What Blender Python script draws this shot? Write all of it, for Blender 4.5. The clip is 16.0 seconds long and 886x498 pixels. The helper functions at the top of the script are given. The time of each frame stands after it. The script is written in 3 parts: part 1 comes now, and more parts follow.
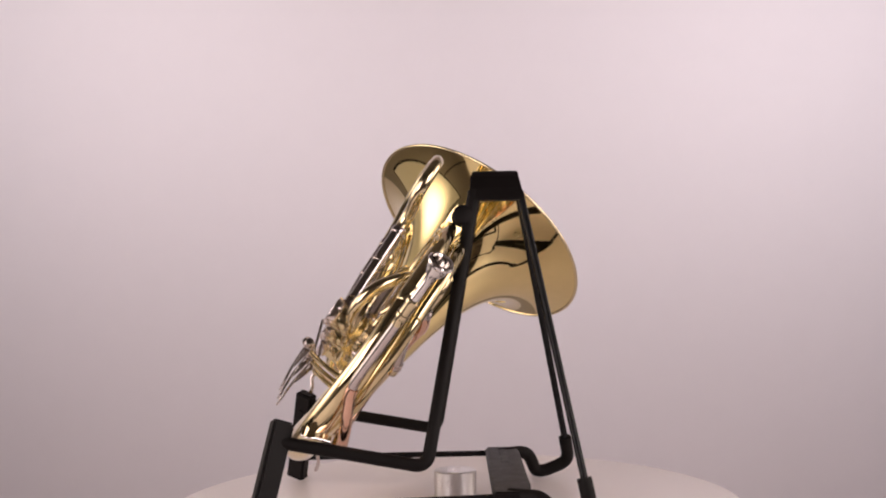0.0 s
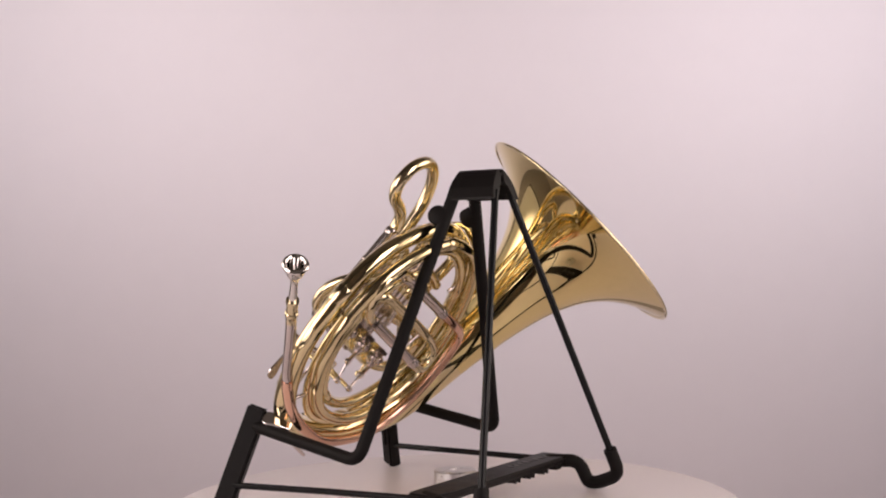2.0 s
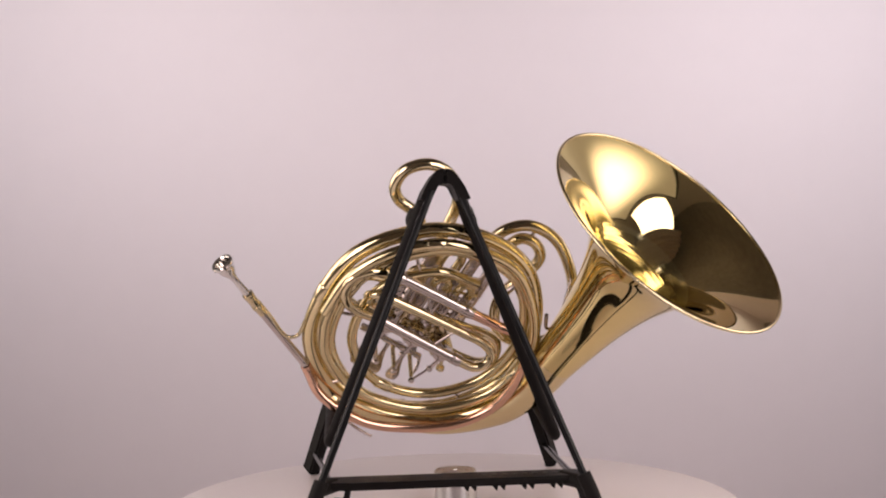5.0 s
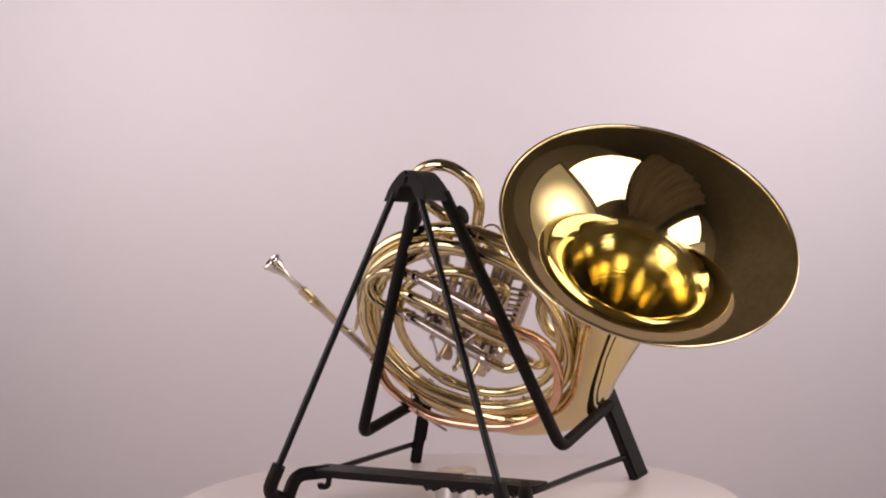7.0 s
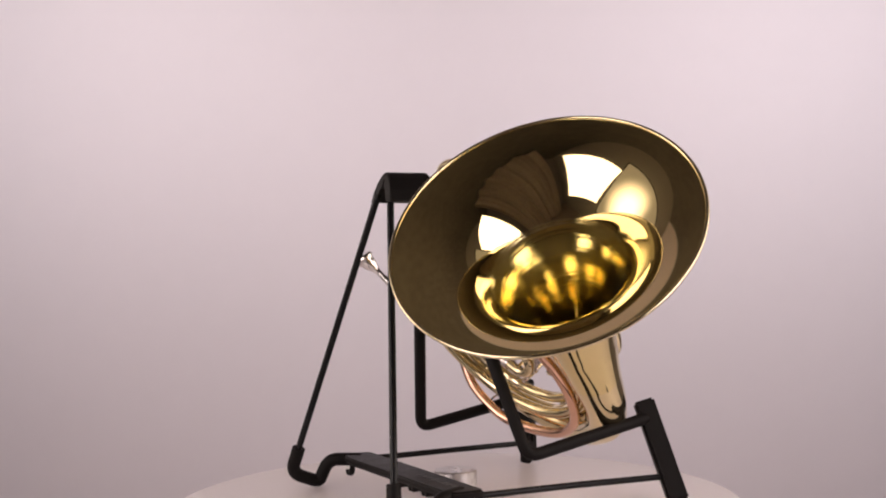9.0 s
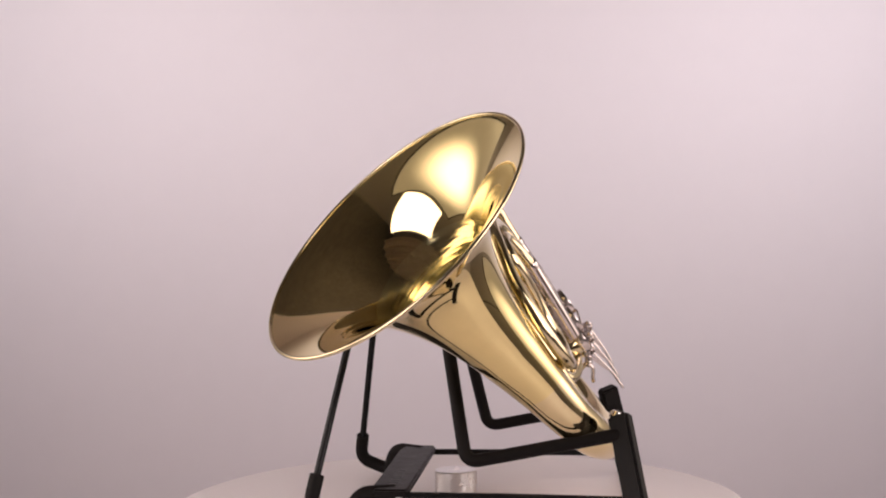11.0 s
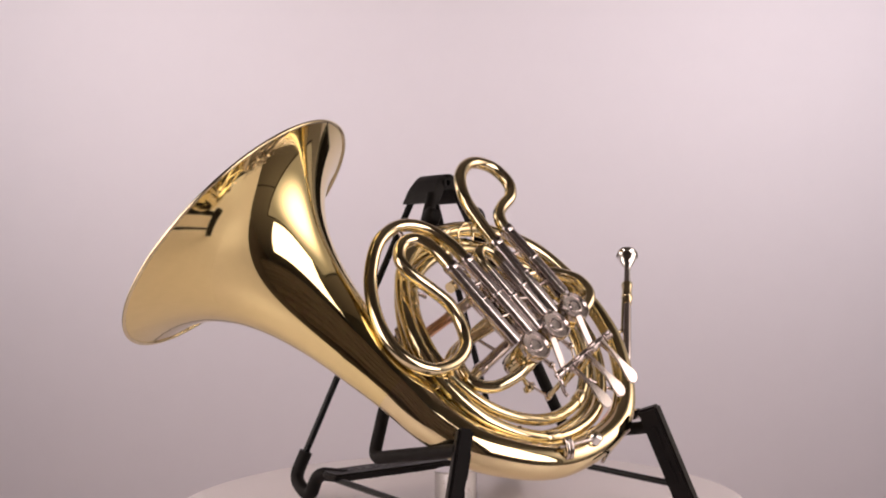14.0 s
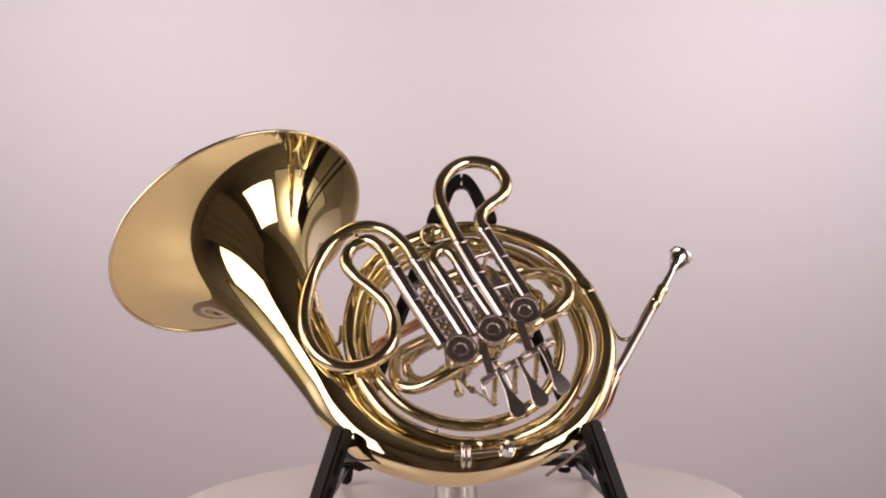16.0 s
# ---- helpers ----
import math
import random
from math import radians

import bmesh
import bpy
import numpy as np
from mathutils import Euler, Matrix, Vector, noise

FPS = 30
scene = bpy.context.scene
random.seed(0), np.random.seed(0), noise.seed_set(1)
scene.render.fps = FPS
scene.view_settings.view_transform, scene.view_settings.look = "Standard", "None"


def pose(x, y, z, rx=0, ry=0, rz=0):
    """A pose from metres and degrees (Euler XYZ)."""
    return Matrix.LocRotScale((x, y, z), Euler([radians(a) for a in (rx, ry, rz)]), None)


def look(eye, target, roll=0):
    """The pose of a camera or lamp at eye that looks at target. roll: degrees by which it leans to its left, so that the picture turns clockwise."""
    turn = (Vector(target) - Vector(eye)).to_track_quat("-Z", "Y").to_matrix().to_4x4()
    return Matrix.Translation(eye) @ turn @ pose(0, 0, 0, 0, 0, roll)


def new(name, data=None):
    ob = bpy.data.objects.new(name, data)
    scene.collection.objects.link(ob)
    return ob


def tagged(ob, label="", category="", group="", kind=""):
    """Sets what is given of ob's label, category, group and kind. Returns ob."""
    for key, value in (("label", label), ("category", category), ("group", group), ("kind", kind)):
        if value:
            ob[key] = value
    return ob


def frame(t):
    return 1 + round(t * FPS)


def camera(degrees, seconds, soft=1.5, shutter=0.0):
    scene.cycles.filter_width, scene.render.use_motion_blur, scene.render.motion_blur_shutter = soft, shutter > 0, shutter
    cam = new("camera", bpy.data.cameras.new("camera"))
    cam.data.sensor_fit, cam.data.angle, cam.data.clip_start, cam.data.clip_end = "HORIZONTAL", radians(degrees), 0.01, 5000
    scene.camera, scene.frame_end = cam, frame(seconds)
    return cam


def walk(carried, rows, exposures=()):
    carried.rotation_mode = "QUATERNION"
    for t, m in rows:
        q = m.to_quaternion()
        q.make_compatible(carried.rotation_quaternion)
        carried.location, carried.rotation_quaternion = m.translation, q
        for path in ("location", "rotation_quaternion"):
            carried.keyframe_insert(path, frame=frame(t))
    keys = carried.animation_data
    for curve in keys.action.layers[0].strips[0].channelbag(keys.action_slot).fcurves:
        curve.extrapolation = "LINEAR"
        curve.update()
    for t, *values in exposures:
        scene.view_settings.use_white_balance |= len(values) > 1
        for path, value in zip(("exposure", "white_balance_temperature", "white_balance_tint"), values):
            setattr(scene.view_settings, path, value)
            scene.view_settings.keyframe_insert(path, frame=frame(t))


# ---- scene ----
TURN = -16.835          # degrees per second of the turntable
SECONDS = 16.0

# camera: fixed on a tripod
EYE = Vector((0.0, -1.41, 0.2905))
AHEAD = Vector((-0.00688, 0.99997, -0.00248))
cam = camera(39.39, SECONDS, soft=2.0)
walk(cam, [(0.0, look(EYE, EYE + AHEAD, -1.02)), (SECONDS, look(EYE, EYE + AHEAD, -1.02))])

# ---- light: a dim studio with soft boxes ----
world = bpy.data.worlds.new("studio_air")
scene.world = world
world.use_nodes = True
world.node_tree.nodes["Background"].inputs[0].default_value = (0.9, 0.86, 0.9, 1)
world.node_tree.nodes["Background"].inputs[1].default_value = 0.02
scene.view_settings.exposure = 0.0


def soft_box(name, eye, target, wide, high, watts, spread, tint=(1.0, 0.862, 0.838)):
    data = bpy.data.lights.new(name, "AREA")
    data.shape, data.size, data.size_y, data.energy, data.color, data.spread = "RECTANGLE", wide, high, watts, tint, radians(spread)
    ob = new(name, data)
    ob.matrix_world = look(eye, target)
    return ob


soft_box("soft_box_right", (1.00, -0.95, 0.58), (0.0, 0.05, 0.30), 0.80, 0.95, 8.0, 160)
soft_box("soft_box_left", (-1.00, -0.95, 0.58), (0.0, 0.05, 0.30), 0.80, 0.95, 7.6, 160)
# two assumed strip lamps over the backdrop, out of view, added to shape its falloff
soft_box("background_lamp", (-1.15, 0.95, 1.75), (-1.15, 2.6, 0.58), 1.7, 0.35, 11.6, 106, (0.985, 0.95, 0.975))
soft_box("background_lamp", (1.35, 0.95, 1.75), (1.35, 2.6, 0.52), 1.7, 0.35, 13.9, 106, (0.975, 0.95, 0.99))


# ---- materials ----
def material(name):
    m = bpy.data.materials.new(name)
    m.use_nodes = True
    return m, m.node_tree.nodes, m.node_tree.links, m.node_tree.nodes["Principled BSDF"]


def surface(name, color, rough, metal=0.0, vary=0.1, scale=30.0, rough_vary=0.05, bump=0.0, bump_scale=400.0, coat=0.0):
    """A surface with a coarse and a fine variation of its colour, gloss and relief."""
    m, nodes, links, out = material(name)
    place = nodes.new("ShaderNodeTexCoord")
    coarse, fine = nodes.new("ShaderNodeTexNoise"), nodes.new("ShaderNodeTexNoise")
    coarse.inputs["Scale"].default_value, fine.inputs["Scale"].default_value = scale, scale * 9
    coarse.inputs["Detail"].default_value, fine.inputs["Detail"].default_value = 4, 3
    for tex in (coarse, fine):
        links.new(place.outputs["Object"], tex.inputs["Vector"])
    both = nodes.new("ShaderNodeMath")
    both.operation = "ADD"
    links.new(coarse.outputs["Fac"], both.inputs[0])
    links.new(fine.outputs["Fac"], both.inputs[1])
    span = nodes.new("ShaderNodeMapRange")
    span.inputs["From Min"].default_value, span.inputs["From Max"].default_value = 0.6, 1.4
    links.new(both.outputs[0], span.inputs["Value"])
    mix = nodes.new("ShaderNodeMix")
    mix.data_type = "RGBA"
    links.new(span.outputs[0], mix.inputs["Factor"])
    mix.inputs["A"].default_value = tuple(c * (1 - vary) for c in color) + (1,)
    mix.inputs["B"].default_value = tuple(min(1, c * (1 + vary)) for c in color) + (1,)
    links.new(mix.outputs["Result"], out.inputs["Base Color"])
    gloss = nodes.new("ShaderNodeMapRange")
    gloss.inputs["To Min"].default_value, gloss.inputs["To Max"].default_value = max(0.0, rough - rough_vary), rough + rough_vary
    links.new(span.outputs[0], gloss.inputs["Value"])
    links.new(gloss.outputs[0], out.inputs["Roughness"])
    out.inputs["Metallic"].default_value = metal
    if max(color) < 0.02:
        out.inputs["Specular IOR Level"].default_value = 0.17
    if coat:
        out.inputs["Coat Weight"].default_value, out.inputs["Coat Roughness"].default_value = coat, 0.05
    if bump:
        grain = nodes.new("ShaderNodeTexNoise")
        grain.inputs["Scale"].default_value = bump_scale
        links.new(place.outputs["Object"], grain.inputs["Vector"])
        relief = nodes.new("ShaderNodeBump")
        relief.inputs["Strength"].default_value, relief.inputs["Distance"].default_value = bump, 0.001
        links.new(grain.outputs["Fac"], relief.inputs["Height"])
        links.new(relief.outputs["Normal"], out.inputs["Normal"])
    return m


BELL_BRASS = surface("polished_bell_brass", (0.85, 0.705, 0.355), 0.045, 1.0, 0.03, 9, 0.02)
BRASS = surface("lacquered_brass", (0.78, 0.665, 0.425), 0.115, 1.0, 0.04, 14, 0.02)
BRANCH_BRASS = surface("polished_branch_brass", (0.83, 0.70, 0.42), 0.06, 1.0, 0.03, 12, 0.02)
GOLD_BRASS = surface("warm_brass", (0.74, 0.62, 0.37), 0.12, 1.0, 0.05, 18, 0.03)
# bell brass made lighter: light bounced deep in the bell put into its colour
THROAT = surface("lightened_throat_brass", (0.985, 0.85, 0.45), 0.13, 1.0, 0.04, 25, 0.02)
ROSE = surface("rose_brass", (0.80, 0.50, 0.37), 0.12, 1.0, 0.07, 22, 0.03)
SATIN = surface("satin_nickel", (0.71, 0.64, 0.615), 0.22, 1.0, 0.02, 40, 0.02)
NICKEL = surface("nickel_silver", (0.64, 0.57, 0.55), 0.17, 1.0, 0.06, 30, 0.04)
CORK = surface("dark_cork", (0.05, 0.032, 0.022), 0.8, 0.0, 0.3, 200, 0.1)
CHROME = surface("silver_plate", (0.86, 0.83, 0.81), 0.06, 1.0, 0.04, 30, 0.03)
BLACK = surface("black_powder_coat", (0.007, 0.007, 0.0075), 0.42, 0.0, 0.25, 60, 0.08, 0.10, 900)
FOAM = surface("black_foam_sleeve", (0.0062, 0.0046, 0.0046), 0.60, 0.0, 0.25, 60, 0.1, 0.25, 700)
PLASTIC = surface("black_plastic", (0.0062, 0.0046, 0.0046), 0.48, 0.0, 0.2, 50, 0.08, 0.10, 800)
GLOSS_BLACK = surface("black_lacquered_rod", (0.010, 0.010, 0.011), 0.20, 0.0, 0.2, 50, 0.06)
# for the raised marks, a little lighter than the bar
EMBOSS = surface("lighter_black_plastic", (0.028, 0.028, 0.028), 0.45, 0.0, 0.2, 90, 0.08)
WHITE = surface("white_laminate", (0.80, 0.73, 0.735), 0.36, 0.0, 0.02, 9, 0.06, 0.02, 300)
ALU = surface("turned_aluminium", (0.72, 0.70, 0.70), 0.30, 1.0, 0.05, 40, 0.05)
WALL = surface("painted_wall", (0.78, 0.70, 0.73), 0.85, 0.0, 0.012, 1.6, 0.05, 0.05, 160)
DARK_WALL = surface("dim_studio_wall", (0.26, 0.23, 0.215), 0.8, 0.0, 0.25, 1.2, 0.05)
SIDE_WALL = surface("side_wall_paint", (0.32, 0.285, 0.265), 0.85, 0.0, 0.05, 1.6, 0.05)
CURTAIN = surface("brown_curtain_cloth", (0.56, 0.485, 0.43), 0.9, 0.0, 0.15, 8, 0.05, 0.3, 500)
FLOOR = surface("grey_floor", (0.34, 0.29, 0.265), 0.6, 0.0, 0.15, 5, 0.1)
# the broad mottling puts a ceiling's uneven brightness into its colour
CEILING = surface("mottled_ceiling", (0.155, 0.137, 0.122), 0.8, 0.0, 0.25, 0.9, 0.05)


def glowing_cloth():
    """Cloth whose own glow stands in for a lamp behind it: bright in the middle, falling off to its edges."""
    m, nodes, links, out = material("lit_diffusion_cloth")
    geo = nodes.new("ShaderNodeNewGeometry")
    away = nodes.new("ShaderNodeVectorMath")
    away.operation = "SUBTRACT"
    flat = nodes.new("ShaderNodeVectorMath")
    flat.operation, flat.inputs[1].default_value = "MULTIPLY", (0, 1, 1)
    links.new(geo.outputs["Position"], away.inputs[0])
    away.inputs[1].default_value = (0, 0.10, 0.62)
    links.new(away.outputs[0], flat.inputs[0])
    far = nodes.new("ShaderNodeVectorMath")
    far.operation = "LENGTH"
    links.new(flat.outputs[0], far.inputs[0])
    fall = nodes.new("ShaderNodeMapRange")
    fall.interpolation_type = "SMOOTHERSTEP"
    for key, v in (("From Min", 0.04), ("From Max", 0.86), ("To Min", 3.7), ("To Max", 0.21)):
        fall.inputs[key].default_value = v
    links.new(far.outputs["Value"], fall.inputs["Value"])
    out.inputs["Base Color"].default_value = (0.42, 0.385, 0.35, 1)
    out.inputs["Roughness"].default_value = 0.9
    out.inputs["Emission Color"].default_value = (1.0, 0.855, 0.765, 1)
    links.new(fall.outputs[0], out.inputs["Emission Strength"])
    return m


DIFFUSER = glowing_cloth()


# ---- mesh tools ----
def link_mesh(name, bm, mat, smooth=True):
    mesh = bpy.data.meshes.new(name)
    bmesh.ops.recalc_face_normals(bm, faces=bm.faces)
    bm.to_mesh(mesh)
    bm.free()
    if smooth:
        mesh.shade_smooth()
        mesh.set_sharp_from_angle(angle=radians(38))
    mesh.materials.append(mat)
    return new(name, mesh)


def part(name, bm, mat, parent, label="", smooth=True):
    """One mesh under a thing or under a part, whose places are in the thing's own space."""
    ob = link_mesh(name, bm, mat, smooth)
    ob.parent = parent
    return tagged(ob, label)


def thing(name, label, category):
    return tagged(new(name), label, category)


def smooth_path(points, step=0.004):
    """Points of a soft curve through the given ones; each has x, y, z and maybe a radius."""
    p = np.array(points, float)
    p = np.vstack([2 * p[0] - p[1], p, 2 * p[-1] - p[-2]])
    out = []
    for a, b, c, d in zip(p[:-3], p[1:-2], p[2:-1], p[3:]):
        n = max(2, int(np.linalg.norm((c - b)[:3]) / step))
        for t in np.arange(n) / n:
            out.append(0.5 * (2 * b + (c - a) * t + (2 * a - 5 * b + 4 * c - d) * t ** 2 + (3 * b - a - 3 * c + d) * t ** 3))
    out.append(p[-2])
    return np.array(out)


def rounded(points, radius, n=8):
    """A bent rod's line: straight runs with rounded corners."""
    pts = [Vector(p) for p in points]
    out = [pts[0]]
    for a, b, c in zip(pts, pts[1:], pts[2:]):
        u, v = (a - b).normalized(), (c - b).normalized()
        cut = min(radius, 0.45 * (a - b).length, 0.45 * (c - b).length)
        for i in range(n + 1):
            t = i / n
            out.append((b + u * cut) * (1 - t) ** 2 + b * 2 * t * (1 - t) + (b + v * cut) * t ** 2)
    out.append(pts[-1])
    return np.array([tuple(p) for p in out])


def sweep(path, radius, seg=18, bm=None, hollow=False):
    """A round tube along a line; radius: one number or one per point."""
    bm = bm or bmesh.new()
    path = np.array(path, float)[:, :3]
    rad = np.broadcast_to(np.array(radius, float), (len(path),))
    way = np.gradient(path, axis=0)
    way /= np.linalg.norm(way, axis=1)[:, None]
    side = np.cross(way[0], (0.31, 0.27, 0.91))
    side /= np.linalg.norm(side)
    rings = []
    for p, w, r in zip(path, way, rad):
        side = side - w * (side @ w)
        side /= np.linalg.norm(side)
        up = np.cross(w, side)
        rings.append([bm.verts.new(p + r * (math.cos(a) * side + math.sin(a) * up)) for a in np.arange(seg) * 2 * math.pi / seg])
    for a, b in zip(rings, rings[1:]):
        for i in range(seg):
            bm.faces.new((a[i], a[(i + 1) % seg], b[(i + 1) % seg], b[i]))
    if not hollow:
        bm.faces.new(rings[0])
        bm.faces.new(rings[-1])
    return bm


def lathe(profile, base, axis, seg=48, bm=None):
    """A turned body: profile of (along, radius) about axis, from base; it closes where the radius is 0."""
    bm = bm or bmesh.new()
    w = Vector(axis).normalized()
    side = w.orthogonal().normalized()
    up = w.cross(side)
    rings = []
    for s, r in profile:
        c = Vector(base) + w * s
        if r <= 1e-6:
            rings.append([bm.verts.new(c)])
        else:
            rings.append([bm.verts.new(c + (side * math.cos(a) + up * math.sin(a)) * r) for a in np.arange(seg) * 2 * math.pi / seg])
    for a, b in zip(rings, rings[1:]):
        for i in range(seg):
            j = (i + 1) % seg
            if len(a) == 1 and len(b) == 1:
                continue
            if len(a) == 1:
                bm.faces.new((a[0], b[i], b[j]))
            elif len(b) == 1:
                bm.faces.new((a[i], a[j], b[0]))
            else:
                bm.faces.new((a[i], a[j], b[j], b[i]))
    return bm


def block(size, m, bevel=0.002, bm=None):
    """A box with rounded edges at the pose m."""
    fresh = bmesh.new()
    bmesh.ops.create_cube(fresh, size=1.0, matrix=Matrix.Diagonal((*size, 1)))
    if bevel:
        bmesh.ops.bevel(fresh, geom=fresh.edges[:], offset=bevel, segments=2, affect="EDGES")
    bmesh.ops.transform(fresh, matrix=m, verts=fresh.verts)
    if bm is None:
        return fresh
    keep = bpy.data.meshes.new("joined")
    fresh.to_mesh(keep)
    fresh.free()
    bm.from_mesh(keep)
    bpy.data.meshes.remove(keep)
    return bm


def bar_pose(a, b, facing):
    """A pose half way from a to b with z along the bar and x turned to facing."""
    a, b = Vector(a), Vector(b)
    z = (b - a).normalized()
    y = z.cross(Vector(facing)).normalized()
    x = y.cross(z)
    m = Matrix((x, y, z)).transposed().to_4x4()
    m.translation = (a + b) / 2
    return m


def ring(base, axis, radius, thick, seg=40):
    """A closed hoop of round wire."""
    bm = bmesh.new()
    prof = [(thick * math.sin(a), radius + thick * math.cos(a)) for a in np.linspace(0, 2 * math.pi, 11)]
    lathe(prof, base, axis, seg, bm)
    bmesh.ops.remove_doubles(bm, verts=bm.verts, dist=1e-6)
    return bm


# ---- the room ----
def wall(name, size, at, mat, label):
    ob = link_mesh(name, block(size, pose(*at), 0), mat, False)
    return tagged(ob, label, "wall", kind="structure")


wall("wall_back", (4.4, 0.1, 3.4), (0, 2.65, 0.8), WALL, "plain pale mauve painted studio wall")
wall("wall_left", (0.1, 6.5, 3.4), (-2.15, -0.6, 0.8), SIDE_WALL, "plain dim studio side wall")
wall("wall_right", (0.1, 6.5, 3.4), (2.15, -0.6, 0.8), SIDE_WALL, "plain dim studio side wall")
wall("wall_front", (4.4, 0.1, 3.4), (0, -3.75, 0.8), DARK_WALL, "plain dim studio wall behind the camera")
tagged(link_mesh("floor", block((4.5, 6.7, 0.1), pose(0, -0.55, -0.95), 0), FLOOR, False), "plain grey studio floor", "floor", kind="structure")
tagged(link_mesh("ceiling", block((4.5, 5.25, 0.1), pose(0, -1.275, 2.55), 0), CEILING, False), "plain dim studio ceiling", "ceiling", kind="structure")
# unseen strip, made pale to give the bell's lower lip a bright crescent
tagged(link_mesh("ceiling_rear", block((4.5, 1.45, 0.1), pose(0, 2.075, 2.55), 0), WALL, False), "added pale strip of ceiling over the backdrop", "ceiling", kind="structure")



def build_curtain():
    """A hanging brown curtain in deep folds, behind the camera."""
    bm = bmesh.new()
    cols = []
    for i in range(241):
        x = -1.15 + 2.3 * i / 240
        y = -2.55 + 0.075 * math.sin(x * 15 + 0.9 * math.sin(x * 4.1)) + 0.018 * math.sin(x * 34)
        cols.append([bm.verts.new((x, y - 0.02 * k, z)) for k, z in enumerate((-0.88, 0.8, 2.45))])
    for a, b in zip(cols, cols[1:]):
        for k in range(2):
            bm.faces.new((a[k], b[k], b[k + 1], a[k + 1]))
    bmesh.ops.solidify(bm, geom=bm.faces[:], thickness=0.004)
    ob = link_mesh("curtain", bm, CURTAIN)
    tagged(ob, "long brown cloth curtain hanging in folds", "curtain")


build_curtain()


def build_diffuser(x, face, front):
    """A cream diffusion panel known only from reflections, its cloth glowing in place of a lamp, on an added slim black
    frame and stand.
    """
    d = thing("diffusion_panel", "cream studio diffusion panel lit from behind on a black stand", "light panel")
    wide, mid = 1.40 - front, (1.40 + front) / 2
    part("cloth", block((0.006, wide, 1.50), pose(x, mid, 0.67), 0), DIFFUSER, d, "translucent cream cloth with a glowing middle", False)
    for y, z, sy, sz in ((mid, 1.43, wide + 0.04, 0.02), (mid, -0.09, wide + 0.04, 0.02), (front - 0.01, 0.67, 0.02, 1.50), (1.41, 0.67, 0.02, 1.50)):
        part("frame_bar", block((0.02, sy, sz), pose(x, y, z), 0.003), BLACK, d)
    part("pole", sweep([(x + face * 0.03, 0.02, -0.895), (x + face * 0.03, 0.02, -0.4), (x + face * 0.03, 0.02, 0.0)], 0.012, 14), BLACK, d)


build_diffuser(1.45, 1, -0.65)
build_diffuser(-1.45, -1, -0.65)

# ---- the turntable ----
turntable = thing("turntable", "round white laminate turntable with a polished metal spindle", "turntable")
part("tabletop", lathe([(-0.022, 0), (-0.022, 0.3195), (-0.020, 0.3220), (-0.003, 0.3225), (-0.0008, 0.3218), (0, 0.3195), (0, 0)], (-0.001, -0.003, 0), (0, 0, 1), 128),
     WHITE, turntable, "round white laminate disc")
# unseen wide plate, added so that the bell's underside reflects something bright
part("bounce_plate", lathe([(-0.175, 0), (-0.175, 0.792), (-0.170, 0.800), (-0.150, 0.800), (-0.146, 0.794), (-0.146, 0)], (0, 0, 0), (0, 0, 1), 96), WHITE, turntable, "added wide white plate, unseen under the disc")
part("column", lathe([(-0.90, 0), (-0.90, 0.26), (-0.88, 0.26), (-0.87, 0.06), (-0.18, 0.06), (-0.1755, 0.10), (-0.1755, 0)], (0, 0, 0), (0, 0, 1), 48), BLACK, turntable, "black column under the disc")
part("bearing", lathe([(-0.1455, 0), (-0.1455, 0.12), (-0.0225, 0.12), (-0.0225, 0)], (0, 0, 0), (0, 0, 1), 48), BLACK, turntable)
spindle = part("spindle", lathe([(0.0005, 0), (0.0005, 0.0240), (0.0346, 0.0240), (0.0356, 0.0230), (0.0356, 0.0030), (0.034, 0.0022), (0.030, 0.0022), (0.030, 0)], (-0.0005, 0, 0), (0, 0, 1), 64), ALU, turntable, "short polished aluminium cylinder with a hole in its top")

# ---- the stand ----
stand = thing("instrument_stand", "folding black metal horn stand with foam-covered arms standing on a turntable", "stand")


